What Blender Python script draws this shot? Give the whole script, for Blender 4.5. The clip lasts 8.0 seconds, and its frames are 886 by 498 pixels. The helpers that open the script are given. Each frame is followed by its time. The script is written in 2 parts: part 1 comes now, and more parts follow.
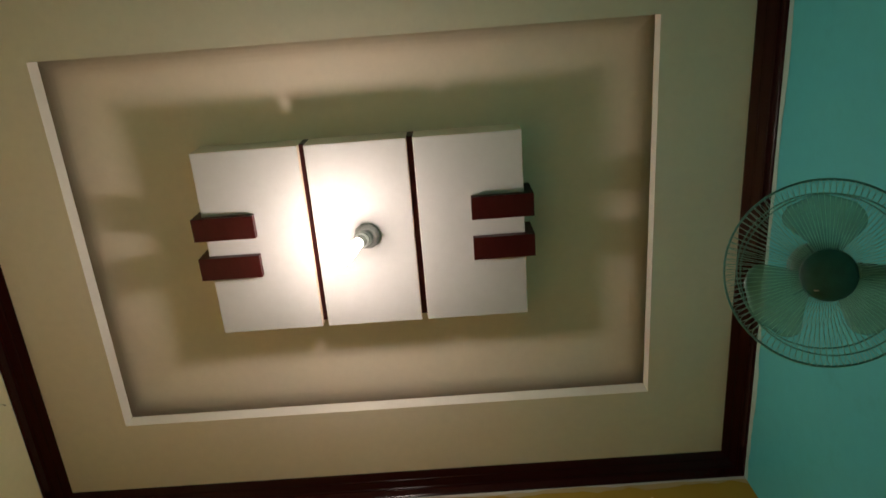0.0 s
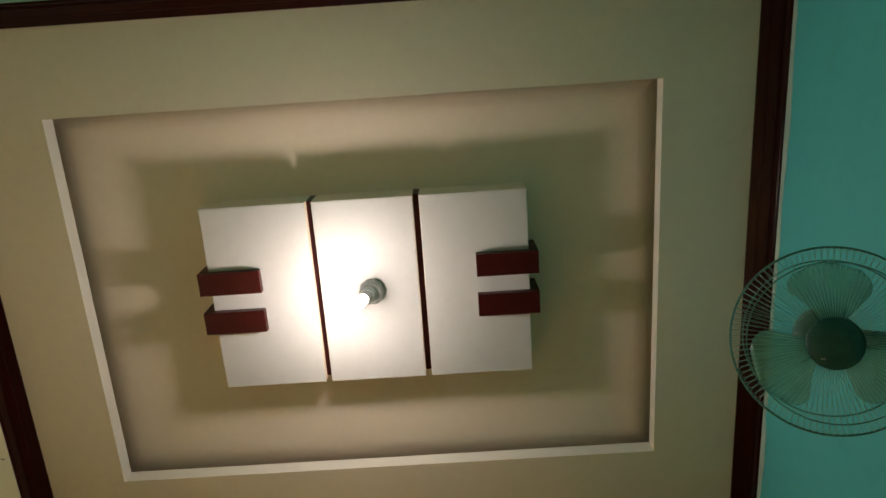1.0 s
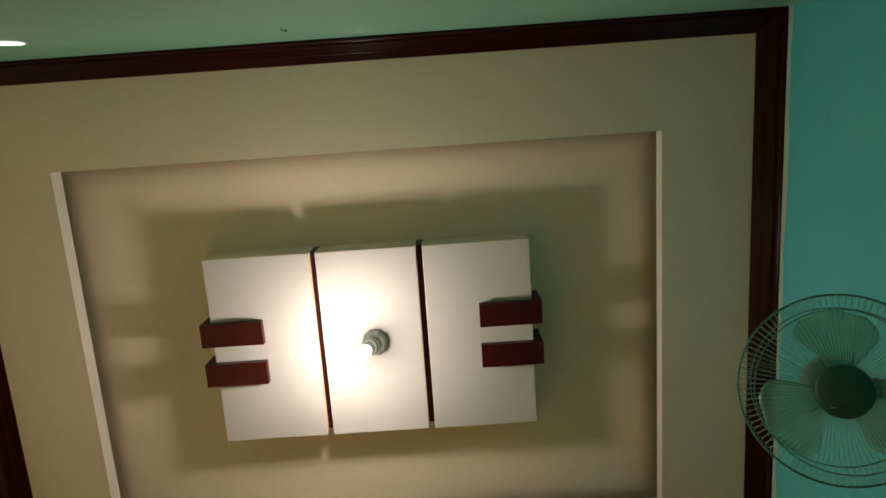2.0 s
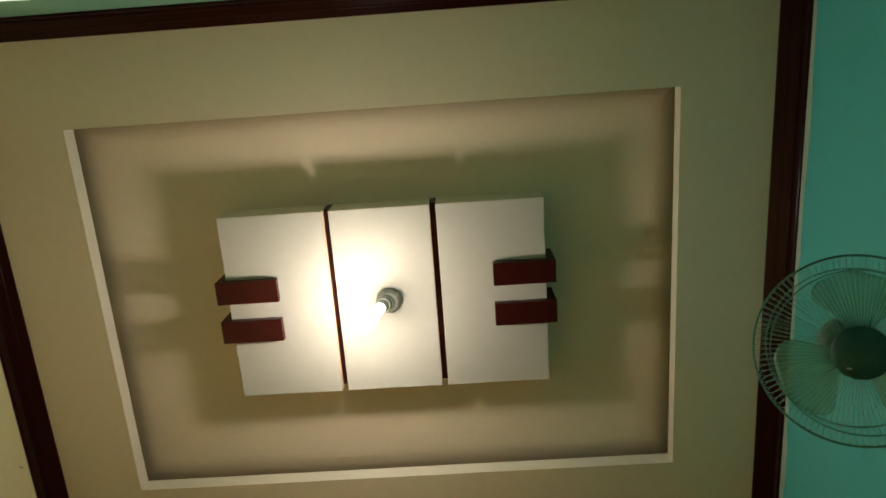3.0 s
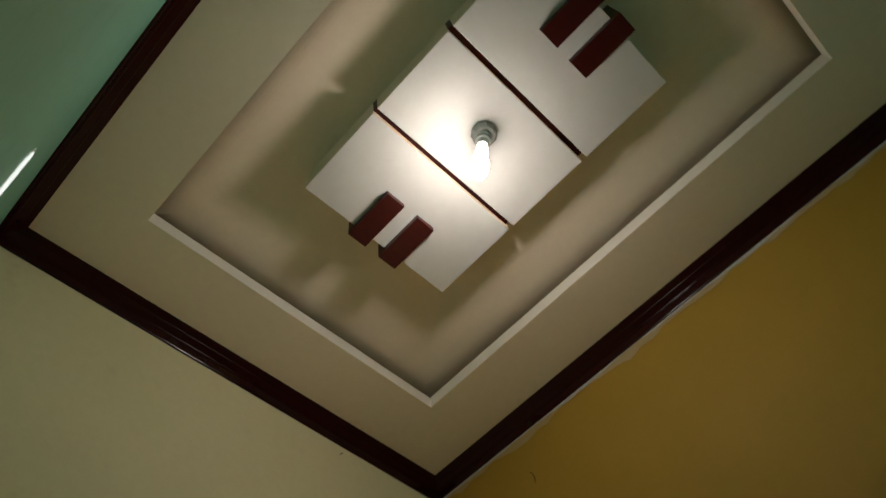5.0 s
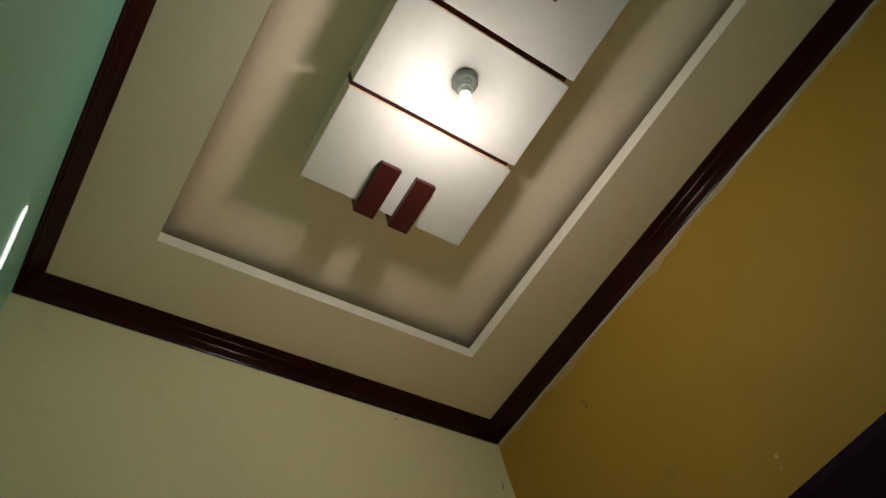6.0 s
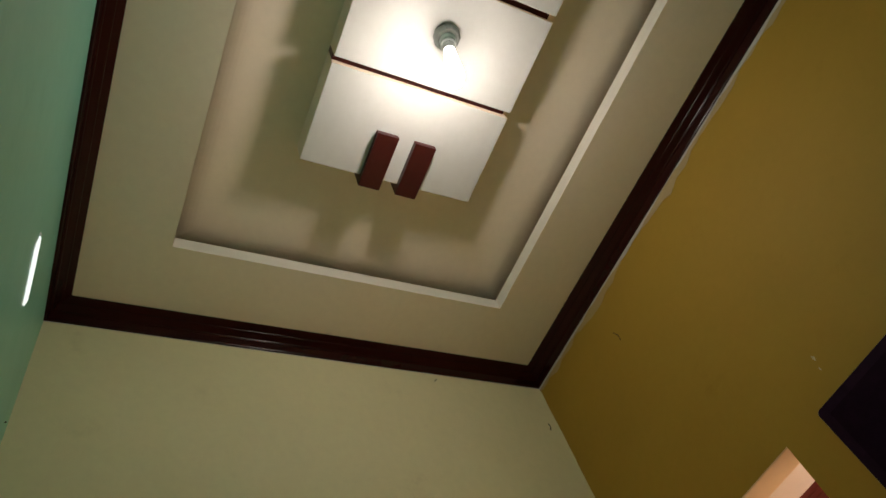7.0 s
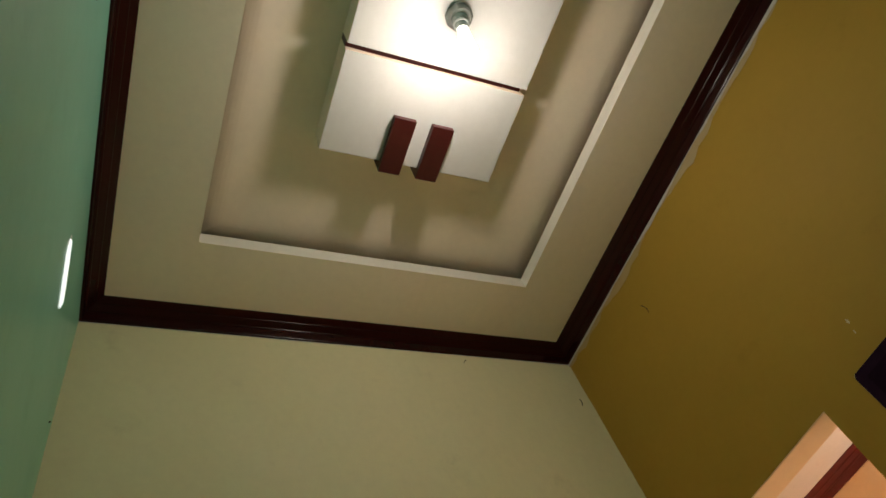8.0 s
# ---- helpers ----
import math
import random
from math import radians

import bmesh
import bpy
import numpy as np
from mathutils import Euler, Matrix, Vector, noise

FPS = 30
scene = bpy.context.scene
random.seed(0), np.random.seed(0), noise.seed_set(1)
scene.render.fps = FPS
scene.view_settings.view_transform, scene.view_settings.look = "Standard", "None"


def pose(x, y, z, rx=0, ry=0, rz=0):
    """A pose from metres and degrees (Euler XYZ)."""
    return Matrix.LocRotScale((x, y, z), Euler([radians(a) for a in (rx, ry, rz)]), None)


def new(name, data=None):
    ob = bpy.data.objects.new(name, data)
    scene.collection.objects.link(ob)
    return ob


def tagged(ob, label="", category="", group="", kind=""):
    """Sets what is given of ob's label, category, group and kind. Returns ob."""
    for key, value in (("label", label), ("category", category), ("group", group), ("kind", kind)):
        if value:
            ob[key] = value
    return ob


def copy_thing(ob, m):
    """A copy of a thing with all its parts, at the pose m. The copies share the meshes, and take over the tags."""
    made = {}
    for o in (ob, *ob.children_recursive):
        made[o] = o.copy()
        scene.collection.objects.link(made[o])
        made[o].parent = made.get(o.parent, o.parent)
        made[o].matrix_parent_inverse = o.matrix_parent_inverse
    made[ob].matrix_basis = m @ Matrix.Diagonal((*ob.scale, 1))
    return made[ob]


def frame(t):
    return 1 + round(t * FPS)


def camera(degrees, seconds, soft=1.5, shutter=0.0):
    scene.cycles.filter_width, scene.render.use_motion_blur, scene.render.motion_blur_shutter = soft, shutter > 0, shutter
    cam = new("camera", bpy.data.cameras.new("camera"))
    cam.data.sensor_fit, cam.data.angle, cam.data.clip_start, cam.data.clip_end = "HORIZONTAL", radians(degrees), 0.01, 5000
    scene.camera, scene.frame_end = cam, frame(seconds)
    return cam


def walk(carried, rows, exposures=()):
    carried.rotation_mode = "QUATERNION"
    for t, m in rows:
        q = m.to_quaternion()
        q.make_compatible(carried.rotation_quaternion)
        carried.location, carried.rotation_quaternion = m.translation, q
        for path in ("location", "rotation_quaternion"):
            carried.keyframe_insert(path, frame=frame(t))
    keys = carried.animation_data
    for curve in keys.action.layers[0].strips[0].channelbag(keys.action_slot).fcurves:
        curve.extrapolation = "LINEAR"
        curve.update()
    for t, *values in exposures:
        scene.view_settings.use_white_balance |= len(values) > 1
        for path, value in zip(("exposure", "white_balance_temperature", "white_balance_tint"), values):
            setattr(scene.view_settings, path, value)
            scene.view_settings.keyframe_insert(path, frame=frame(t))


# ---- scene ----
cam = camera(65.7, 8.0, soft=1.5, shutter=0.35)
# seconds, place, turn (degrees)
PATH = [
    (0, 1.427, -0.115, 0.861, 159.77, 0.45, 4.15),
    (0.5, 1.439, -0.144, 0.872, 161.89, 0.12, 3.92),
    (1, 1.419, -0.163, 0.864, 163.49, 0.12, 3.74),
    (1.5, 1.406, -0.162, 0.865, 166.92, 0.17, 3.96),
    (1.7, 1.408, -0.156, 0.856, 167.97, 0.20, 4.02),
    (2.8, 1.389, -0.157, 0.854, 165.63, 0.22, 3.31),
    (3, 1.400, -0.159, 0.866, 164.33, -0.83, 4.02),
    (3.2, 1.396, -0.154, 0.875, 163.54, -0.70, 5.87),
    (3.5, 1.384, -0.172, 0.869, 161.73, -0.33, 10.33),
    (3.8, 1.390, -0.183, 0.869, 157.08, 1.70, 18.61),
    (4, 1.389, -0.167, 0.873, 154.84, 3.19, 24.66),
    (4.2, 1.393, -0.154, 0.877, 154.90, 4.30, 28.12),
    (4.5, 1.435, -0.163, 0.872, 154.44, 1.80, 36.31),
    (4.8, 1.445, -0.173, 0.884, 152.15, 3.61, 43.41),
    (5, 1.459, -0.171, 0.887, 150.96, 5.50, 46.20),
    (5.2, 1.481, -0.181, 0.895, 149.25, 6.07, 48.37),
    (6.3, 1.555, -0.167, 0.930, 147.38, 11.65, 61.75),
    (6.5, 1.564, -0.174, 0.928, 146.90, 12.10, 64.37),
    (7, 1.565, -0.161, 0.932, 145.47, 14.24, 66.67),
    (7.5, 1.559, -0.170, 0.938, 144.71, 14.82, 68.00),
    (8, 1.563, -0.174, 0.936, 144.80, 14.56, 70.21),
]
walk(cam, [(t, pose(x, y, z, rx, ry, rz)) for t, x, y, z, rx, ry, rz in PATH],
     exposures=[(0, -0.03, 6750, 17), (0.5, 0.0, 6650, 14), (1.7, 0.0, 6800, 14), (2.8, -0.05, 7500, 4), (3.5, -0.12, 7500, 4), (4, -0.72, 6600, 10),
                (4.5, -0.85, 6400, 9), (5, -0.45, 6550, 9), (6.3, -0.2, 6500, 9), (8, -0.05, 6700, 8)])

# ---- light: night; one bulb in the room, one lamp in the next room ----
BULB = 180.0
NEXT_LAMP = 800.0
world = bpy.data.worlds.new("night")
scene.world = world
world.use_nodes = True
world.node_tree.nodes["Background"].inputs["Color"].default_value = (0.02, 0.025, 0.04, 1)
world.node_tree.nodes["Background"].inputs["Strength"].default_value = 0.05

# ---- plan (metres) ----
S = 3.38                       # underside of the dropped border of the ceiling
X0, X1, Y0, Y1 = -0.427, 2.601, -0.393, 1.917   # inner wall faces
TX0, TX, TY = -0.041, 2.20, 1.521   # opening of the tray, from y = 0
LIP = 0.068                    # thickness of the border at the opening
TRAY = S + 0.150               # underside of the raised ceiling
PX0, PX1, PY0, PY1, PZ = 0.456, 1.705, 0.370, 1.121, S + 0.021  # hanging panel
SX1, SX2 = 0.875, 1.284        # grooves in the panel
WT = 0.12                      # wall thickness
DOOR_X0, DOOR_X1, DOOR_Z = -0.35, 0.469, S - 1.271
FAR_Y = 4.815                   # far wall of the next room


# ---- materials ----
def shader(name, rough=0.5, metal=0.0, spec=0.5):
    m = bpy.data.materials.new(name)
    m.use_nodes = True
    b = m.node_tree.nodes["Principled BSDF"]
    b.inputs["Roughness"].default_value = rough
    b.inputs["Metallic"].default_value = metal
    b.inputs["Specular IOR Level"].default_value = spec
    return m, m.node_tree, b


def noise_node(nt, scale, detail=4.0, rough=0.55, stretch=(1, 1, 1)):
    tc = nt.nodes.new("ShaderNodeNewGeometry")
    mp = nt.nodes.new("ShaderNodeMapping")
    mp.inputs["Scale"].default_value = stretch
    n = nt.nodes.new("ShaderNodeTexNoise")
    n.inputs["Scale"].default_value = scale
    n.inputs["Detail"].default_value = detail
    n.inputs["Roughness"].default_value = rough
    nt.links.new(tc.outputs["Position"], mp.inputs["Vector"])
    nt.links.new(mp.outputs["Vector"], n.inputs["Vector"])
    return n


def ramp(nt, source, stops):
    r = nt.nodes.new("ShaderNodeValToRGB")
    els = r.color_ramp.elements
    while len(els) < len(stops):
        els.new(0.5)
    for e, (p, c) in zip(els, stops):
        e.position, e.color = p, (*c, 1)
    nt.links.new(source, r.inputs["Fac"])
    return r


def mixed(nt, fac, a, b, kind="MIX"):
    m = nt.nodes.new("ShaderNodeMix")
    m.data_type, m.blend_type = "RGBA", kind
    if isinstance(fac, float):
        m.inputs[0].default_value = fac
    else:
        nt.links.new(fac, m.inputs[0])
    nt.links.new(a, m.inputs[6])
    nt.links.new(b, m.inputs[7])
    return m.outputs[2]


def shade(c, k):
    return tuple(min(1.0, v * k) for v in c)


def paint(name, colour, other, rough=0.45, stain=(0.5, 0.45, 0.4), stains=0.25, bump=0.035, spec=0.4):
    """Rolled wall paint: large soft patches, small grain, few smudges, roller texture."""
    m, nt, b = shader(name, rough, spec=spec)
    big = noise_node(nt, 1.3, 3.0)
    base = ramp(nt, big.outputs["Fac"], [(0.3, colour), (0.7, other)])
    fine = noise_node(nt, 26.0, 5.0, 0.65)
    grain = ramp(nt, fine.outputs["Fac"], [(0.3, (0.955, 0.955, 0.955)), (0.7, (1, 1, 1))])
    col = mixed(nt, 1.0, base.outputs["Color"], grain.outputs["Color"], "MULTIPLY")
    smudge = noise_node(nt, 4.2, 6.0, 0.7)
    where = ramp(nt, smudge.outputs["Fac"], [(0.6, (0, 0, 0)), (0.78, (stains, stains, stains))])
    dirt = nt.nodes.new("ShaderNodeRGB")
    dirt.outputs[0].default_value = (*(c * s for c, s in zip(colour, stain)), 1)
    col = mixed(nt, where.outputs["Color"], col, dirt.outputs[0])
    nt.links.new(col, b.inputs["Base Color"])
    rr = nt.nodes.new("ShaderNodeMapRange")
    rr.inputs["To Min"].default_value, rr.inputs["To Max"].default_value = rough - 0.08, rough + 0.1
    nt.links.new(smudge.outputs["Fac"], rr.inputs["Value"])
    nt.links.new(rr.outputs["Result"], b.inputs["Roughness"])
    roller = noise_node(nt, 240.0, 3.0)
    wavy = noise_node(nt, 9.0, 2.0)
    add = nt.nodes.new("ShaderNodeMath")
    add.operation = "MULTIPLY_ADD"
    add.inputs[1].default_value = 6.0
    nt.links.new(wavy.outputs["Fac"], add.inputs[0])
    nt.links.new(roller.outputs["Fac"], add.inputs[2])
    bp = nt.nodes.new("ShaderNodeBump")
    bp.inputs["Strength"].default_value = bump
    bp.inputs["Distance"].default_value = 0.002
    nt.links.new(add.outputs[0], bp.inputs["Height"])
    nt.links.new(bp.outputs["Normal"], b.inputs["Normal"])
    return m


def varnish(name, dark, light, rough=0.28, grain=(1, 1, 1), wear=0.1, relief=0.1, spec=0.5):
    """Brown-red gloss paint or stain over wood."""
    m, nt, b = shader(name, rough, spec=spec)
    n = noise_node(nt, 14.0, 6.0, 0.6, grain)
    r = ramp(nt, n.outputs["Fac"], [(0.3, dark), (0.72, light)])
    nt.links.new(r.outputs["Color"], b.inputs["Base Color"])
    worn = noise_node(nt, 40.0, 4.0)
    mr = nt.nodes.new("ShaderNodeMapRange")
    mr.inputs["To Min"].default_value, mr.inputs["To Max"].default_value = rough - wear, rough + wear
    nt.links.new(worn.outputs["Fac"], mr.inputs["Value"])
    nt.links.new(mr.outputs["Result"], b.inputs["Roughness"])
    bp = nt.nodes.new("ShaderNodeBump")
    bp.inputs["Strength"].default_value, bp.inputs["Distance"].default_value = relief, 0.002
    nt.links.new(n.outputs["Fac"], bp.inputs["Height"])
    nt.links.new(bp.outputs["Normal"], b.inputs["Normal"])
    return m


def plain(name, colour, rough=0.5, metal=0.0, vary=0.15, scale=30.0, spec=0.5):
    m, nt, b = shader(name, rough, metal, spec)
    n = noise_node(nt, scale, 4.0)
    r = ramp(nt, n.outputs["Fac"], [(0.3, shade(colour, 1 - vary)), (0.7, shade(colour, 1 + vary))])
    nt.links.new(r.outputs["Color"], b.inputs["Base Color"])
    return m


def glow(name, colour, strength):
    m, nt, b = shader(name, 0.4)
    b.inputs["Base Color"].default_value = (0.8, 0.8, 0.8, 1)
    b.inputs["Emission Color"].default_value = (*colour, 1)
    b.inputs["Emission Strength"].default_value = strength
    return m


def tinted_plastic(name, colour, clear):
    """Half-clear moulded plastic."""
    m, nt, b = shader(name, 0.35)
    n = noise_node(nt, 18.0, 3.0)
    r = ramp(nt, n.outputs["Fac"], [(0.3, shade(colour, 0.85)), (0.7, shade(colour, 1.1))])
    nt.links.new(r.outputs["Color"], b.inputs["Base Color"])
    t = nt.nodes.new("ShaderNodeBsdfTransparent")
    t.inputs["Color"].default_value = (0.86, 0.98, 0.95, 1)
    mix = nt.nodes.new("ShaderNodeMixShader")
    mix.inputs[0].default_value = clear
    out = nt.nodes["Material Output"]
    nt.links.new(b.outputs[0], mix.inputs[1])
    nt.links.new(t.outputs[0], mix.inputs[2])
    nt.links.new(mix.outputs[0], out.inputs["Surface"])
    return m


M_CREAM = paint("cream ceiling paint", (0.86, 0.755, 0.62), (0.89, 0.785, 0.65), 0.6, stains=0.08)
M_TRAY = paint("pinkish beige ceiling paint", (0.86, 0.745, 0.60), (0.89, 0.775, 0.63), 0.6, stains=0.10)
M_WHITE = paint("white panel paint", (0.585, 0.58, 0.56), (0.615, 0.61, 0.59), 0.5, stains=0.06)
M_LIP = paint("white lip paint", (0.79, 0.75, 0.66), (0.82, 0.78, 0.69), 0.5, stains=0.06)
M_WEST = paint("pale yellow-green wall paint", (0.75, 0.69, 0.42), (0.79, 0.72, 0.45), 0.55, spec=0.3)
M_NORTH = paint("mustard wall paint", (0.375, 0.228, 0.034), (0.415, 0.253, 0.038), 0.62, spec=0.2)
M_EAST = paint("teal wall paint", (0.085, 0.565, 0.62), (0.095, 0.595, 0.65), 0.4)
M_SOUTH = paint("sea green wall paint", (0.20, 0.50, 0.385), (0.22, 0.53, 0.41), 0.36)
M_PEACH = paint("peach wall paint", (0.79, 0.57, 0.38), (0.82, 0.60, 0.41), 0.5)
M_PINK = paint("off-white pink ceiling paint", (0.76, 0.66, 0.58), (0.78, 0.69, 0.62), 0.6)
M_PUTTY = paint("grey-white wall putty", (0.47, 0.44, 0.41), (0.56, 0.53, 0.50), 0.7, stains=0.4)
M_SMEAR = paint("thin putty over mustard", (0.40, 0.285, 0.115), (0.46, 0.36, 0.21), 0.7, stains=0.3)
M_PUTTY_GREEN = paint("pale green undercoat", (0.44, 0.62, 0.58), (0.50, 0.66, 0.62), 0.6, stains=0.4)
M_MAROON = varnish("dark maroon gloss", (0.020, 0.0026, 0.0026), (0.024, 0.003, 0.003), 0.19, wear=0.04, relief=0.006, spec=0.22)
M_RED = varnish("red-brown gloss", (0.040, 0.0048, 0.0044), (0.052, 0.0062, 0.0056), 0.36, (3, 1, 1), spec=0.25)
M_FAR_RED = varnish("deep red gloss", (0.10, 0.008, 0.007), (0.115, 0.010, 0.008), 0.35, relief=0.02)
# floor out of view, bright yellow to bounce warm light onto the ceiling
M_BOUNCE_FLOOR = paint("bright yellow bounce floor", (0.89, 0.70, 0.28), (0.92, 0.73, 0.31), 0.3)
M_PALE_TILE = paint("pale polished floor", (0.80, 0.76, 0.68), (0.84, 0.80, 0.72), 0.3)
M_HOLDER = plain("grey bakelite", (0.30, 0.31, 0.29), 0.7, spec=0.2)
M_RIM = plain("pale grey plastic", (0.60, 0.62, 0.60), 0.6, spec=0.2)
M_BULB = glow("lit lamp glass", (1.0, 0.885, 0.80), BULB)
M_NECK = glow("dim lamp glass", (1.0, 0.89, 0.81), 30.0)
M_STRIP = glow("glowing white slab", (0.92, 1.0, 0.97), 1.15)
M_CAP = plain("white plastic", (0.80, 0.80, 0.78), 0.4, vary=0.05)
M_NEXT = glow("lit warm tube", (1.0, 0.88, 0.77), NEXT_LAMP)
M_GUARD = plain("green lacquered wire", (0.09, 0.29, 0.26), 0.35)
# paler copy of the guard's green: the lamp's gleam on thin wires, as colour
M_LIT_WIRE = plain("lit copy of the green wire", (0.27, 0.56, 0.50), 0.3)
M_BOSS = plain("dark green plastic", (0.022, 0.125, 0.130), 0.5)
M_MOTOR = plain("grey-green plastic", (0.14, 0.27, 0.24), 0.45)
M_BLADE = tinted_plastic("clear sea-green plastic", (0.36, 0.76, 0.70), 0.60)
M_BLACK = plain("black satin plastic", (0.018, 0.006, 0.018), 0.5, vary=0.2, spec=0.06)
M_SCREEN = plain("dark screen glass", (0.013, 0.004, 0.013), 0.45, vary=0.2, spec=0.04)
# light caught along the television's edge, put into the rim's colour
M_TV_GLINT = plain("yellowish edge glint", (0.42, 0.33, 0.15), 0.35)
M_STEEL = plain("dull nail steel", (0.05, 0.045, 0.04), 0.5, 0.7)
M_CRACK = plain("dark hairline", (0.05, 0.035, 0.015), 0.8)
M_PLASTER = plain("bare plaster", (0.55, 0.47, 0.30), 0.8, vary=0.25, scale=120.0)


# ---- mesh helpers ----
def mesh_of(name, bm, material, smooth=False):
    me = bpy.data.meshes.new(name)
    bmesh.ops.recalc_face_normals(bm, faces=bm.faces)
    if smooth:
        for f in bm.faces:
            f.smooth = True
    bm.to_mesh(me)
    bm.free()
    me.materials.append(material)
    return me


def part(name, bm, material, parent=None, label="", smooth=False):
    ob = new(name, mesh_of(name, bm, material, smooth))
    if parent is not None:
        ob.parent = parent
    if label:
        tagged(ob, label)
    return ob


def structure(name, bm, material, label, category, smooth=False):
    return tagged(part(name, bm, material, smooth=smooth), label, category, kind="structure")


def thing(name, label, category, m=None, group=""):
    ob = new(name)
    ob.empty_display_size = 0.05
    if m is not None:
        ob.matrix_basis = m
    return tagged(ob, label, category, group)


def add_box(bm, x0, x1, y0, y1, z0, z1, bevel=0.0, segments=2):
    made = bmesh.ops.create_cube(bm, size=1.0, matrix=Matrix.LocRotScale(
        ((x0 + x1) / 2, (y0 + y1) / 2, (z0 + z1) / 2), None, (x1 - x0, y1 - y0, z1 - z0)))
    if bevel:
        edges = list({e for v in made["verts"] for e in v.link_edges})
        bmesh.ops.bevel(bm, geom=edges, offset=bevel, segments=segments, affect="EDGES", profile=0.6)
    return bm


def box(*a, **k):
    return add_box(bmesh.new(), *a, **k)


def add_lathe(bm, profile, n=32, m=None):
    """Turns (radius, z) points about z."""
    rings = []
    for r, z in profile:
        if r < 1e-5:
            rings.append([bm.verts.new((0, 0, z))])
        else:
            rings.append([bm.verts.new((r * math.cos(2 * math.pi * i / n), r * math.sin(2 * math.pi * i / n), z)) for i in range(n)])
    for a, b in zip(rings, rings[1:]):
        for i in range(n):
            j = (i + 1) % n
            loop = [a[i % len(a)], a[j % len(a)], b[j % len(b)], b[i % len(b)]]
            loop = [v for k, v in enumerate(loop) if v not in loop[:k]]
            if len(loop) > 2:
                bm.faces.new(loop)
    if m is not None:
        bmesh.ops.transform(bm, matrix=m, verts=[v for ring in rings for v in ring])
    return bm


def add_tube(bm, points, r, n=6, closed=False):
    """A round wire along points."""
    pts = [Vector(p) for p in points]
    rings = []
    last = len(pts) - 1
    for i, p in enumerate(pts):
        a = pts[i - 1] if (i or closed) else pts[i]
        b = pts[(i + 1) % len(pts)] if (i < last or closed) else pts[i]
        d = (b - a).normalized()
        u = d.orthogonal() if abs(d.z) > 0.95 else d.cross(Vector((0, 0, 1)))
        u.normalize()
        w = d.cross(u)
        rings.append([bm.verts.new(p + r * (math.cos(2 * math.pi * k / n) * u + math.sin(2 * math.pi * k / n) * w)) for k in range(n)])
    pairs = list(zip(rings, rings[1:])) + ([(rings[-1], rings[0])] if closed else [])
    for a, b in pairs:
        for k in range(n):
            bm.faces.new((a[k], a[(k + 1) % n], b[(k + 1) % n], b[k]))
    if not closed:
        bm.faces.new(rings[0])
        bm.faces.new(rings[-1][::-1])
    return bm


def ring_points(r, z, n=72):
    return [(r * math.cos(2 * math.pi * i / n), r * math.sin(2 * math.pi * i / n), z) for i in range(n)]


# ---- the room: floor, walls ----
HIGH = S + 0.62
structure("floor", box(X0 - WT, X1 + WT, Y0 - WT, Y1, -0.10, 0.0), M_BOUNCE_FLOOR, "unseen floor of the small room, coloured yellow for bounce light", "floor")
structure("wall_west", box(X0 - WT, X0, Y0 - WT, Y1, 0, HIGH), M_WEST, "pale yellow-green painted plaster wall below maroon cornice", "wall")
structure("wall_east", box(X1, X1 + WT, Y0 - WT, Y1, 0, HIGH), M_EAST, "teal painted plaster wall behind the fan", "wall")
structure("wall_south", box(X0, X1, Y0 - WT, Y0, 0, HIGH), M_SOUTH, "sea green glossy painted plaster wall", "wall")
bm = bmesh.new()
NX0 = -3.2
NX1 = X1 + WT
add_box(bm, NX0, DOOR_X0, Y1, Y1 + WT, 0, HIGH)
add_box(bm, DOOR_X1, NX1, Y1, Y1 + WT, 0, HIGH)
add_box(bm, DOOR_X0, DOOR_X1, Y1, Y1 + WT, DOOR_Z, HIGH)
structure("wall_north", bm, M_NORTH, "mustard painted plaster wall with a door opening", "wall")

# ---- ceiling: dropped border, raised tray with rounded edge, dark void above ----
bm = bmesh.new()
inner = [(TX0, 0), (TX, 0), (TX, TY), (TX0, TY)]
outer = [(X0, Y0), (X1, Y0), (X1, Y1), (X0, Y1)]
rows = [[bm.verts.new((x, y, z)) for x, y in line] for z in (S, S + LIP) for line in (outer, inner)]
for i in range(4):
    j = (i + 1) % 4
    for a, b in ((0, 1), (1, 3), (3, 2), (2, 0)):
        bm.faces.new((rows[a][i], rows[a][j], rows[b][j], rows[b][i]))
border = structure("ceiling_border", bm, M_CREAM, "cream painted plaster ceiling border with white straight lip", "ceiling")
border.data.materials.append(M_LIP)
for f in border.data.polygons:
    if abs(f.normal.z) < 0.5 and X0 + 0.1 < f.center.x < X1 - 0.1 and Y0 + 0.1 < f.center.y < Y1 - 0.1:
        f.material_index = 1
bm = bmesh.new()
UP = 0.060
ROUNDING = ((-0.018, 0.115), (-0.065, 0.080), (-0.085, 0.050), (-0.035, 0.110))   # from and to, past the opening: west, east, south, north
loops = []
for k in range(13):
    a = math.pi / 2 * k / 12
    w, e, so, no = (b + (f - b) * math.sin(a) for b, f in ROUNDING)
    z = TRAY + UP * (1 - math.cos(a))
    loops.append([bm.verts.new(p) for p in ((TX0 - w, -so, z), (TX + e, -so, z), (TX + e, TY + no, z), (TX0 - w, TY + no, z))])
bm.faces.new(loops[0])
for a, b in zip(loops, loops[1:]):
    for i in range(4):
        bm.faces.new((a[i], a[(i + 1) % 4], b[(i + 1) % 4], b[i]))
bm.faces.new(loops[-1][::-1])
structure("ceiling_tray", bm, M_TRAY, "pinkish beige raised tray ceiling with rounded edge", "ceiling")
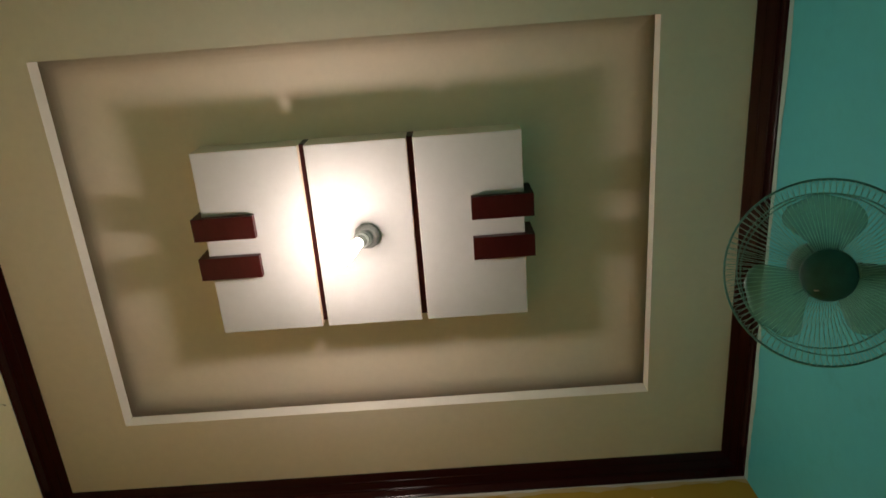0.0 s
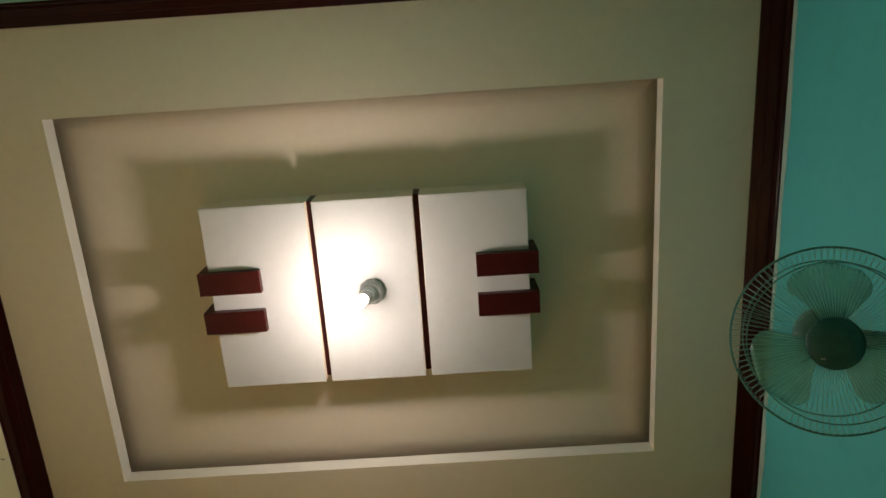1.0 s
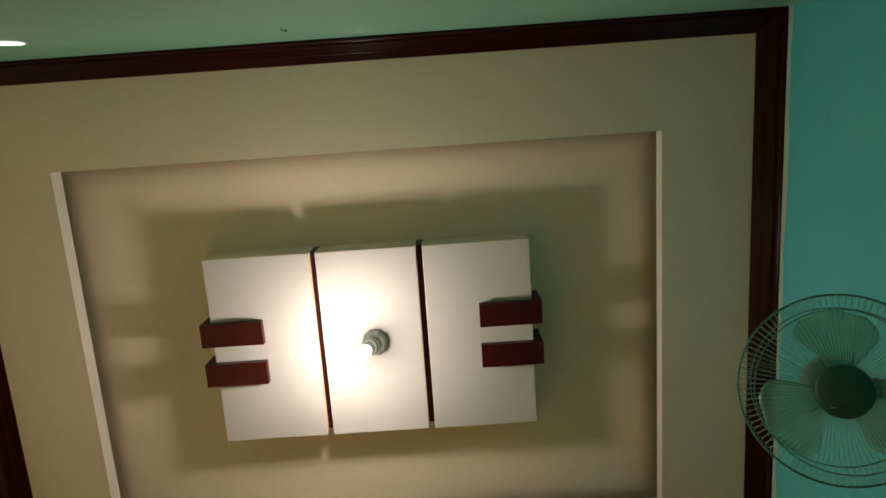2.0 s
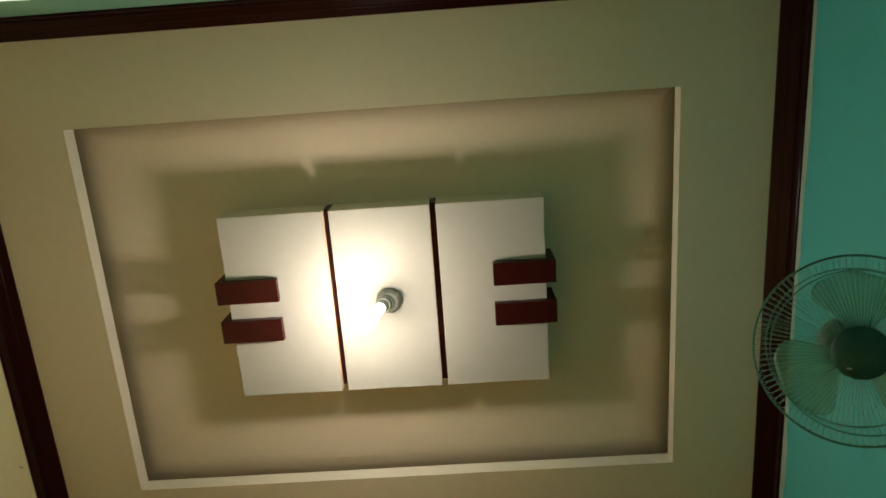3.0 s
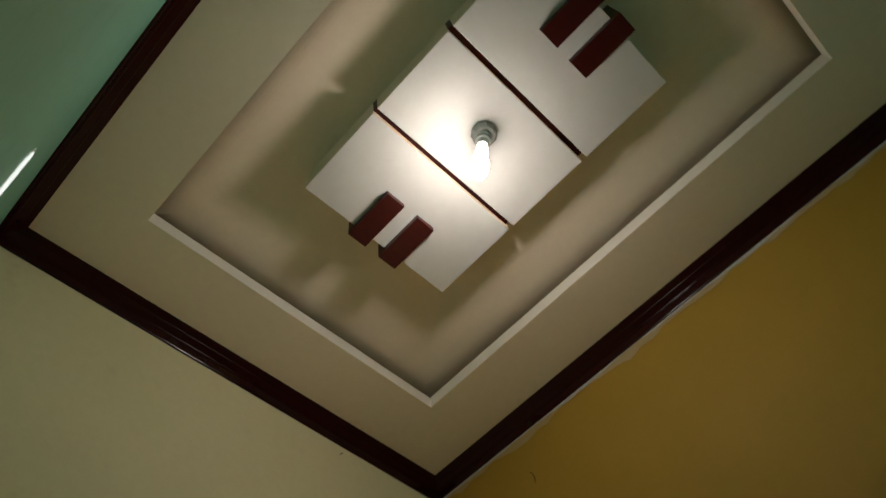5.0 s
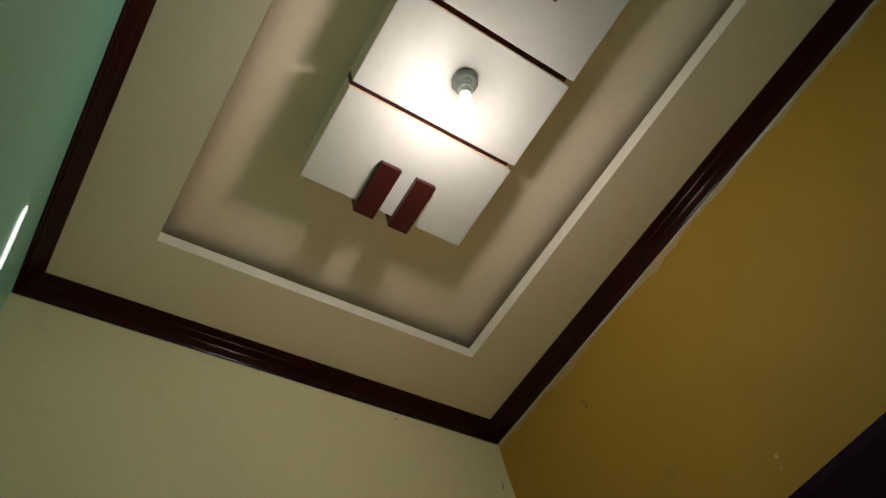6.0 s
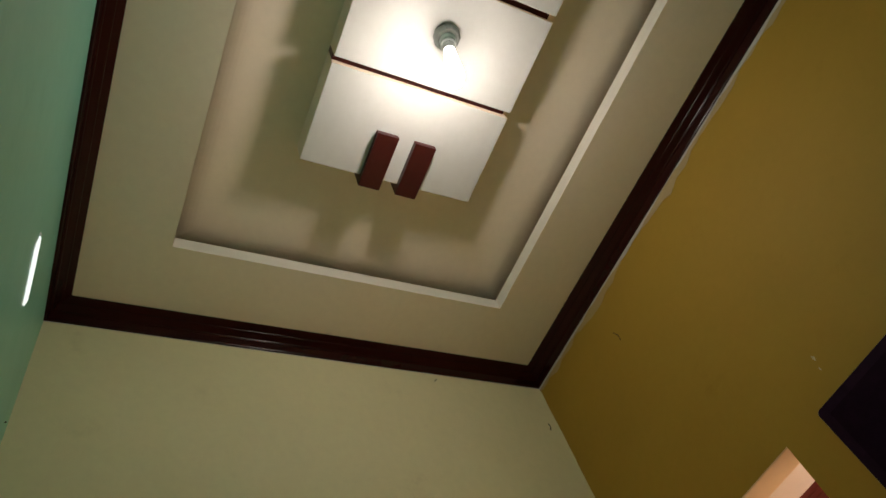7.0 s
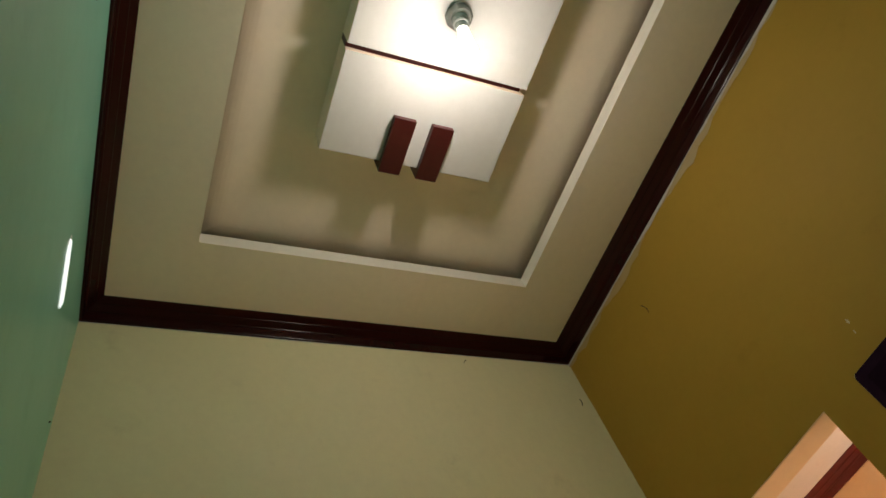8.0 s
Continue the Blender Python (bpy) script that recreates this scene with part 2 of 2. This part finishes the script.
structure("ceiling_slab", box(X0, X1, Y0, Y1, HIGH - 0.10, HIGH), M_CREAM, "concrete slab above the raised ceiling", "ceiling")


# ---- cornice ----
def cornice(name, x0, x1, y0, y1, z, side, depth, drop, material, label):
    """One mitred length of cornice along a side of the room x0..x1, y0..y1, hung below z."""
    raw = [(0.0, 0.0), (1.0, 0.0), (1.0, -0.08), (0.96, -0.10), (0.66, -0.25), (0.672, -0.275), (0.67, -0.30), (0.655, -0.322),
           (0.625, -0.338), (0.58, -0.345), (0.30, -0.50), (0.312, -0.525), (0.31, -0.55), (0.295, -0.572), (0.265, -0.588),
           (0.22, -0.595), (0.16, -0.95), (0.12, -1.0), (0.0, -1.0)]
    bm = bmesh.new()
    a, b = [], []
    for u, w in raw:
        d, h = u * depth, z + w * drop
        corners = {"s": ((x0 + d, y0 + d), (x1 - d, y0 + d)), "n": ((x0 + d, y1 - d), (x1 - d, y1 - d)),
                   "w": ((x0 + d, y0 + d), (x0 + d, y1 - d)), "e": ((x1 - d, y0 + d), (x1 - d, y1 - d))}[side]
        a.append(bm.verts.new((*corners[0], h)))
        b.append(bm.verts.new((*corners[1], h)))
    n = len(raw)
    for i in range(n):
        bm.faces.new((a[i], a[(i + 1) % n], b[(i + 1) % n], b[i]))
    bm.faces.new(a)
    bm.faces.new(b[::-1])
    ob = structure(name, bm, material, label, "cornice")
    return ob


for side, wall in (("s", "south"), ("n", "north"), ("w", "west"), ("e", "east")):
    cornice("cornice_" + wall, X0, X1, Y0, Y1, S, side, (0.075 if side == "s" else 0.069), 0.095, M_MAROON,
            "dark maroon glossy moulded cornice under the ceiling")


def ragged_strip(name, along, fixed, lo, hi, top, thick, width, rough, seed, material, label):
    """A brushed strip below the cornice with an uneven lower edge; along 'x' or 'y', facing the room."""
    bm = bmesh.new()
    n = 90
    front, back = [], []
    for i in range(n + 1):
        s = lo + (hi - lo) * i / n
        w = width + rough * noise.noise((s * 3.0, seed, 0)) + 0.5 * rough * noise.noise((s * 14.0, seed, 3.0))
        w = max(0.002, w)
        row_f, row_b = [], []
        for z in (top, top - w):
            for row, d in ((row_f, thick), (row_b, 0.0)):
                p = (s, fixed + d, z) if along == "x" else (fixed + d, s, z)
                row.append(bm.verts.new(p))
        front.append(row_f)
        back.append(row_b)
    for i in range(n):
        bm.faces.new((front[i][0], front[i + 1][0], front[i + 1][1], front[i][1]))
        bm.faces.new((front[i][1], front[i + 1][1], back[i + 1][1], back[i][1]))
    return structure(name, bm, material, label, "trim")


CZ = S - 0.095
ragged_strip("trim_north", "x", Y1, X0, X1, CZ + 0.002, -0.0015, 0.034, 0.044, 1.0, M_SMEAR, "uneven thin greyish smear on mustard paint")
ragged_strip("trim_north_edge", "x", Y1, X0, X1, CZ + 0.002, -0.0028, 0.013, 0.020, 2.0, M_PUTTY, "uneven grey-white putty line under the cornice")
ragged_strip("trim_east", "y", X1, Y0, Y1, CZ + 0.002, -0.0015, 0.030, 0.018, 5.0, M_PUTTY_GREEN, "uneven pale undercoat line under the cornice")
ragged_strip("trim_west", "y", X0, Y0, Y1, CZ + 0.002, 0.0015, 0.004, 0.003, 9.0, M_PUTTY, "thin pale putty line under the cornice")


def corner_strip(name, x, y, top, low, width, seed, material, label):
    """An overlapped brush edge down the corner of two walls, on the wall y, reaching from x."""
    bm = bmesh.new()
    n = 70
    rows = []
    for i in range(n + 1):
        z = top + (low - top) * i / n
        w = max(0.002, width * (1 + 0.7 * noise.noise((seed, z * 3.0, 0)) + 0.35 * noise.noise((seed, z * 16.0, 2.0))))
        rows.append([bm.verts.new(q) for q in ((x, y - 0.0014, z), (x + w, y - 0.0014, z), (x + w, y, z))])
    for a, b in zip(rows, rows[1:]):
        for k in (0, 1):
            bm.faces.new((a[k], a[k + 1], b[k + 1], b[k]))
    return structure(name, bm, material, label, "trim")


corner_strip("trim_corner", X0, Y1, CZ, 0.0, 0.006, 4.0, M_WEST, "pale brushed edge of wall paint in the corner")

# ---- hanging panel: three white boards, two red battens sunk in the grooves ----
panel = thing("ceiling_panel", "white three-board hanging ceiling panel with red-brown battens", "ceiling panel",
              pose((PX0 + PX1) / 2, (PY0 + PY1) / 2, PZ))
GAP = 0.012
for a, b in ((PX0, SX1 - GAP), (SX1 + GAP, SX2 - GAP), (SX2 + GAP, PX1)):
    bm = box(a, b, PY0, PY1, PZ, TRAY, bevel=0.003)
    bm.transform(panel.matrix_basis.inverted())
    board = part("board", bm, M_WHITE, panel)
    # upright sides take the tray's beige: the warm tint of their shade, as colour
    board.data.materials.append(M_TRAY)
    for f in board.data.polygons:
        f.material_index = 1 if abs(f.normal.z) < 0.3 else 0
for s in (SX1, SX2):
    bm = box(s - GAP, s + GAP, PY0 + 0.0015, PY1 - 0.012, PZ + 0.034, TRAY, bevel=0.001, segments=1)
    bm.transform(panel.matrix_basis.inverted())
    part("batten", bm, M_RED, panel, "red-brown gloss batten sunk in a groove")

# ---- four wooden blocks under the panel's ends ----
def block(x, y, inward):
    """A strip under the panel that turns up round its end; inward: +1 where the panel lies towards +x."""
    outline = [(-0.034, -0.030), (0.206, -0.030), (0.206, 0.0), (0.0, 0.0), (0.0, TRAY - PZ), (-0.034, TRAY - PZ)]
    bm = bmesh.new()
    ends = [[bm.verts.new((u * inward, w, h)) for u, h in outline] for w in (-0.0455, 0.0455)]
    n = len(outline)
    for i in range(n):
        bm.faces.new((ends[0][i], ends[0][(i + 1) % n], ends[1][(i + 1) % n], ends[1][i]))
    bm.faces.new(ends[0])
    bm.faces.new(ends[1][::-1])
    bmesh.ops.bevel(bm, geom=list(bm.edges), offset=0.002, segments=2, affect="EDGES", profile=0.6)
    ob = part("decorative_block", bm, M_RED)
    ob.matrix_basis = pose(x, y, PZ)
    return tagged(ob, "red-brown gloss wooden block round the white panel's end", "ceiling block", "blocks on the panel")


for end, inward, ys in ((PX0 - 0.001, 1, (0.666, 0.828)), (PX1 + 0.001, -1, (0.655, 0.819))):
    first = block(end, ys[0], inward)
    copy_thing(first, pose(end, ys[1], PZ))

# ---- the bulb and its holder ----
lamp = thing("ceiling_lamp", "lit white bulb in a grey holder under the panel", "lamp", pose(1.088, 0.740, PZ))
part("base_plate", add_lathe(bmesh.new(), [(0, 0), (0.050, 0), (0.052, -0.004), (0.052, -0.016), (0.047, -0.026), (0.040, -0.034), (0, -0.034)], 10), M_HOLDER, lamp, "grey ten-sided ceiling rose")
TILT = Matrix.Translation((0, 0, -0.012)) @ pose(0, 0, 0, -2, 16, 0)
part("holder", add_lathe(bmesh.new(), [(0, -0.008), (0.031, -0.008), (0.031, -0.030), (0.028, -0.033), (0.027, -0.044), (0.030, -0.046), (0.030, -0.056), (0.025, -0.059), (0, -0.059)], 24, TILT), M_RIM, lamp, "pale grey bulb holder", True)
part("collar", add_lathe(bmesh.new(), [(0, -0.057), (0.0235, -0.057), (0.0245, -0.066), (0.0225, -0.068), (0.0235, -0.080), (0.021, -0.088), (0, -0.088)], 24, TILT), M_RIM, lamp, "pale grey stepped bulb collar", True)
part("neck", add_lathe(bmesh.new(), [(0, -0.087), (0.019, -0.087), (0.021, -0.110), (0.026, -0.150), (0.031, -0.196), (0, -0.196)], 24, TILT), M_NECK, lamp, "dimmer frosted glass neck", True)
part("bulb", add_lathe(bmesh.new(), [(0, -0.195), (0.031, -0.195), (0.034, -0.215), (0.035, -0.240), (0.033, -0.262), (0.027, -0.282), (0.016, -0.295), (0, -0.299)], 24, TILT), M_BULB, lamp, "glowing white lamp glass", True)

# ---- slim glowing white strip on the green wall, with a pale outline ----
slim = thing("wall_strip", "slim glowing white strip on the green wall", "lamp", pose(0.196, Y0, S - 0.621, 0, 0, 0))
SLANT = pose(0, 0, 0, 0, -26, 0)


def slab(outline, y0, y1):
    """A flat piece on the wall with the outline (along, up), from y0 to y1 off the wall."""
    bm = bmesh.new()
    a, b = ([bm.verts.new((u, y, v)) for u, v in outline] for y in (y0, y1))
    n = len(outline)
    for i in range(n):
        bm.faces.new((a[i], a[(i + 1) % n], b[(i + 1) % n], b[i]))
    bm.faces.new(a)
    bm.faces.new(b[::-1])
    bmesh.ops.transform(bm, matrix=SLANT, verts=bm.verts)
    return bm


outline = ((-0.098, -0.011), (-0.090, -0.015), (0.060, -0.015), (0.082, -0.010), (0.100, 0.004), (0.088, 0.014), (0.030, 0.013), (0.024, 0.016), (-0.096, 0.013))
part("back_plate", slab([(u * 1.06 + 0.004, 3.0 * v + (0.026 if v > 0 else 0.0)) for u, v in outline], 0.0, 0.0012), M_CAP, slim, "white outer edge")
part("surround", slab([(u * 1.03 + 0.002, 2.9 * v + (0.012 if v > 0 else 0.0)) for u, v in outline], 0.0012, 0.0018), M_MOTOR, slim, "grey-green inner edge")
part("strip_face", slab([(u, 2.8 * v) for u, v in outline], 0.0018, 0.0055), M_STRIP, slim, "glowing white strip")

# ---- fan on the east wall ----
FAN = Vector((2.264, 0.538, S - 1.092))
front = Vector((-0.3519, -0.3050, -0.8850)).normalized()   # the fan is tipped down into the room
side_x = Vector((0.9337, -0.0470, -0.3550))
side_x = (side_x - front * side_x.dot(front)).normalized()
side_y = front.cross(side_x)
fan = thing("wall_fan", "green wall fan with clear blades and wire guard", "fan",
            Matrix((( *[side_x.x, side_y.x, front.x], FAN.x), (side_x.y, side_y.y, front.y, FAN.y), (side_x.z, side_y.z, front.z, FAN.z), (0, 0, 0, 1))))
R = 0.218
bm = bmesh.new()
add_tube(bm, ring_points(R, -0.045), 0.0027, 6, True)
add_tube(bm, ring_points(R * 0.84, 0.001), 0.0016, 5, True)
front_guard = part("front_guard", bm, M_GUARD, fan, "green front guard of radial wires", True)
bm = bmesh.new()
add_tube(bm, ring_points(R * 0.86, -0.112), 0.0018, 5, True)
add_tube(bm, ring_points(0.060, -0.130), 0.0016, 5, True)
rear_guard = part("rear_guard", bm, M_GUARD, fan, "green rear guard of radial wires", True)
front_wire = mesh_of("wire", add_tube(bmesh.new(), [(0.058, 0, 0.010), (0.12, 0, 0.008), (R * 0.84, 0, 0.0), (R * 0.95, 0, -0.016), (R, 0, -0.045)], 0.0006, 4), M_LIT_WIRE, True)
rear_wire = mesh_of("wire", add_tube(bmesh.new(), [(R, 0, -0.045), (R * 0.97, 0, -0.085), (R * 0.84, 0, -0.115), (0.11, 0, -0.128), (0.055, 0, -0.130)], 0.0008, 4), M_LIT_WIRE, True)
for guard, wire, shift in ((front_guard, front_wire, 0.0), (rear_guard, rear_wire, 0.0)):
    for i in range(96):
        ob = new("wire", wire)
        ob.parent = guard
        ob.matrix_basis = pose(0, 0, 0, 0, 0, 360 * (i + shift) / 96)
part("boss", add_lathe(bmesh.new(), [(0, 0.022), (0.030, 0.021), (0.052, 0.016), (0.060, 0.009), (0.061, 0.002), (0.056, -0.002), (0, -0.002)]), M_BOSS, fan, "dark green round centre badge", True)
part("hub", add_lathe(bmesh.new(), [(0, -0.012), (0.030, -0.014), (0.040, -0.025), (0.041, -0.075), (0, -0.075)]), M_MOTOR, fan, "", True)
bm = add_lathe(bmesh.new(), [(0, -0.118), (0.050, -0.120), (0.066, -0.128), (0.070, -0.145), (0.068, -0.205), (0.055, -0.228), (0.030, -0.238), (0, -0.239)])
part("motor_housing", bm, M_MOTOR, fan, "grey-green motor housing", True)
bm = bmesh.new()
for i in range(5):
    a = math.radians(160 + 9 * i)
    add_tube(bm, [(0.0712 * math.cos(a), 0.0712 * math.sin(a), z) for z in (-0.134, -0.146, -0.158)], 0.0020, 5)
part("vent_ribs", bm, M_RIM, fan, "pale vent ribs", True)
for turn in (124, 76, 214, -6):
    a = math.radians(turn)
    bm = add_tube(bmesh.new(), [(r * math.cos(a), r * math.sin(a), 0.0115) for r in (0.060, 0.072, 0.086)], 0.0010, 5)
    part("clip", bm, M_BOSS, fan, "dark guard clip")
part("badge_mark", box(-0.031, -0.021, -0.036, -0.033, 0.0185, 0.0205), M_RIM, fan, "small pale mark on the badge")


def fan_blade(turn):
    bm = bmesh.new()
    nu, nv = 14, 10
    grid = []
    for i in range(nu + 1):
        u = i / nu
        r = 0.034 + (0.187 - 0.034) * u
        width = 0.74 + 0.42 * math.sin(min(1.0, u * 1.25) * math.pi / 2)
        width *= math.sqrt(max(0.0, 1 - max(0.0, (u - 0.62) / 0.38) ** 2.4)) * 0.97 + 0.03
        row = []
        for j in range(nv + 1):
            w = j / nv - 0.5
            a = turn + w * width * 1.16 + 0.20 * u
            z = -0.045 + w * 0.055 * (1 - 0.35 * u) + 0.012 * (w * w)
            row.append((r * math.cos(a), r * math.sin(a), z))
        grid.append(row)
    top = [[bm.verts.new(p) for p in row] for row in grid]
    low = [[bm.verts.new((p[0], p[1], p[2] - 0.0018)) for p in row] for row in grid]
    for g in (top, low):
        for i in range(nu):
            for j in range(nv):
                bm.faces.new((g[i][j], g[i + 1][j], g[i + 1][j + 1], g[i][j + 1]))
    ring = [(0, j) for j in range(nv)] + [(i, nv) for i in range(nu)] + [(nu, j) for j in range(nv, 0, -1)] + [(i, 0) for i in range(nu, 0, -1)]
    for k in range(len(ring)):
        (a, b), (c, d) = ring[k], ring[(k + 1) % len(ring)]
        bm.faces.new((top[a][b], top[c][d], low[c][d], low[a][b]))
    return bm


for k in range(3):
    part("blade", fan_blade(math.radians(203 + 120 * k)), M_BLADE, fan, "clear sea-green plastic blade", True)
inv = fan.matrix_basis.inverted()
neck = inv @ Vector((FAN.x + 0.20, FAN.y + 0.04, FAN.z + 0.05))
wall_at = inv @ Vector((X1 - 0.02, FAN.y + 0.05, FAN.z - 0.02))
bm = add_tube(bmesh.new(), [(0.03, 0, -0.17), (neck + Vector((0.03, 0, -0.17))) / 2, neck, wall_at], 0.024, 12)
part("arm", bm, M_MOTOR, fan, "grey-green support arm", True)
bm = box(X1 - 0.03, X1, FAN.y, FAN.y + 0.10, FAN.z - 0.13, FAN.z + 0.08, bevel=0.008)
bm.transform(inv)
part("wall_bracket", bm, M_MOTOR, fan, "grey-green wall bracket")

# ---- television on the mustard wall ----
TVX, TVZ, TVY = 0.655, S - 1.308, Y1 - 0.07
tv = thing("television", "black flat television hung on the mustard wall", "television", pose(TVX + 0.37, TVY, TVZ - 0.22))


def rounded_slab(hx, hz, r, y0, y1, bevel=0.0):
    """An upright plate 2*hx wide and 2*hz high with rounded corners, from y0 to y1."""
    bm = bmesh.new()
    outline = []
    for cx, cz, a0 in ((hx - r, hz - r, 0), (r - hx, hz - r, 90), (r - hx, r - hz, 180), (hx - r, r - hz, 270)):
        outline += [(cx + r * math.cos(math.radians(a0 + 15 * k)), cz + r * math.sin(math.radians(a0 + 15 * k))) for k in range(7)]
    a, b = ([bm.verts.new((x, y, z)) for x, z in outline] for y in (y0, y1))
    n = len(outline)
    for i in range(n):
        bm.faces.new((a[i], a[(i + 1) % n], b[(i + 1) % n], b[i]))
    near = bm.faces.new(a)
    bm.faces.new(b[::-1])
    if bevel:
        bmesh.ops.bevel(bm, geom=list(near.edges), offset=bevel, segments=2, affect="EDGES", profile=0.6)
    return bm


part("housing", rounded_slab(0.370, 0.220, 0.012, 0.006, 0.035, 0.004), M_BLACK, tv)
part("bezel", rounded_slab(0.366, 0.216, 0.010, 0.0, 0.007, 0.003), M_BLACK, tv, "glossy black rounded front bezel")
part("screen", rounded_slab(0.334, 0.184, 0.004, -0.0012, 0.002), M_SCREEN, tv, "dark glossy screen")
part("rim", rounded_slab(0.3715, 0.2215, 0.013, 0.008, 0.012), M_TV_GLINT, tv, "thin rim coloured as light caught on the edge")
part("wall_mount", box(-0.15, 0.15, 0.034, 0.07, -0.12, 0.12, bevel=0.003), M_STEEL, tv, "steel wall mount")

# ---- next room, through the door opening ----
structure("floor_next", box(NX0, NX1, Y1, FAR_Y, -0.10, 0.0), M_PALE_TILE, "pale beige polished floor of the next room", "floor")
structure("ceiling_next", box(NX0, NX1, Y1 + WT, FAR_Y, S, S + 0.10), M_PINK, "off-white ceiling of the next room", "ceiling")
structure("wall_far", box(NX0 - WT, NX1 + WT, FAR_Y, FAR_Y + WT, 0, S + 0.1), M_PEACH, "peach painted wall of the next room", "wall")
structure("wall_next_west", box(NX0 - WT, NX0, Y1, FAR_Y, 0, S + 0.1), M_PEACH, "peach painted side wall of the next room", "wall")
structure("wall_next_east", box(NX1, NX1 + WT, Y1, FAR_Y, 0, S + 0.1), M_PEACH, "peach painted side wall of the next room", "wall")
cornice("cornice_far", NX0, NX1, Y1 + WT, FAR_Y, S, "n", 0.07, 0.12, M_FAR_RED, "red-brown moulded cornice in the next room")
bm = box(DOOR_X0 + 0.001, DOOR_X1 - 0.001, Y1 + 0.002, Y1 + WT, DOOR_Z - 0.004, DOOR_Z)
structure("lintel_lining", bm, M_PEACH, "peach painted underside of the door lintel", "trim")
tube = thing("tube_lamp", "warm lit tube lamp on the next room's wall", "lamp", pose(1.3, FAR_Y, 2.2, 0, 0, 180))
part("batten_body", box(-0.62, 0.62, 0, 0.04, -0.03, 0.03, bevel=0.004), M_CAP, tube)
part("tube", add_lathe(bmesh.new(), [(0, -0.58), (0.014, -0.58), (0.014, 0.58), (0, 0.58)], 16, pose(0, 0.06, 0, 0, 90, 0)), M_NEXT, tube, "glowing warm tube", True)


# ---- small marks: nails, hairlines, chipped paint ----
def nail(x, y, z, out, k, lean):
    """A short bent nail, k times 12 mm long, whose end leans sideways."""
    ob = thing("nail", "small bent steel nail in the wall", "nail", pose(x, y, z), "nails in the walls")
    o, w = Vector(out), Vector((abs(out[1]), abs(out[0]), 0)) * lean
    tip = (o * 0.009 + w * 0.012 + Vector((0, 0, 0.003))) * k
    bm = add_tube(bmesh.new(), [(0, 0, 0), o * 0.006 * k, (o * 0.009 + w * 0.004) * k, tip], 0.0013, 6)
    part("shank", bm, M_STEEL, ob)
    part("head", add_lathe(bmesh.new(), [(0, -0.001), (0.0028, -0.001), (0.0028, 0.001), (0, 0.001)], 10, Matrix.Translation(tip)), M_STEEL, ob)
    return ob


nail(X0, 1.288, S - 0.146, (1, 0, 0), 1.2, 0.4)
nail(0.968, Y0, S - 0.490, (0, 1, 0), 1.0, 1.0)
nail(-0.337, Y0, S - 0.705, (0, 1, 0), 0.45, 0.3)


def hairline(points, material, label, width=0.0018):
    bm = add_tube(bmesh.new(), points, width, 5)
    return tagged(part("hairline_crack", bm, material), label, "crack")


hairline([(0.155 + 0.002 * k + 0.010 * math.sin(k * 0.5), Y1 - 0.001, S - 0.322 - 0.011 * k) for k in range(7)], M_CRACK, "short dark curved crack in mustard paint")
hairline([(X0 + 0.001, 1.862 + 0.004 * math.sin(k), S - 0.348 - 0.010 * k) for k in range(5)], M_CRACK, "short dark crack in pale wall paint", 0.0028)


def chip(x, z, r, seed):
    bm = bmesh.new()
    n = 18
    rim = []
    for i in range(n):
        a = 2 * math.pi * i / n
        k = r * (0.7 + 0.5 * noise.noise((math.cos(a) * 1.5, math.sin(a) * 1.5, seed)))
        rim.append(bm.verts.new((x + 0.6 * k * math.cos(a), Y1 - 0.0012, z + 1.3 * k * math.sin(a))))
    low = [bm.verts.new((v.co.x, Y1, v.co.z)) for v in rim]
    bm.faces.new(rim)
    for i in range(n):
        j = (i + 1) % n
        bm.faces.new((rim[i], rim[j], low[j], low[i]))
    return tagged(part("paint_chip", bm, M_PLASTER), "small pale chip in the mustard paint", "paint chip", "chips in the paint")


chip(0.750, S - 1.147, 0.010, 2.0)
chip(0.740, S - 1.186, 0.006, 6.0)
chip(2.177, S - 0.190, 0.007, 11.0)
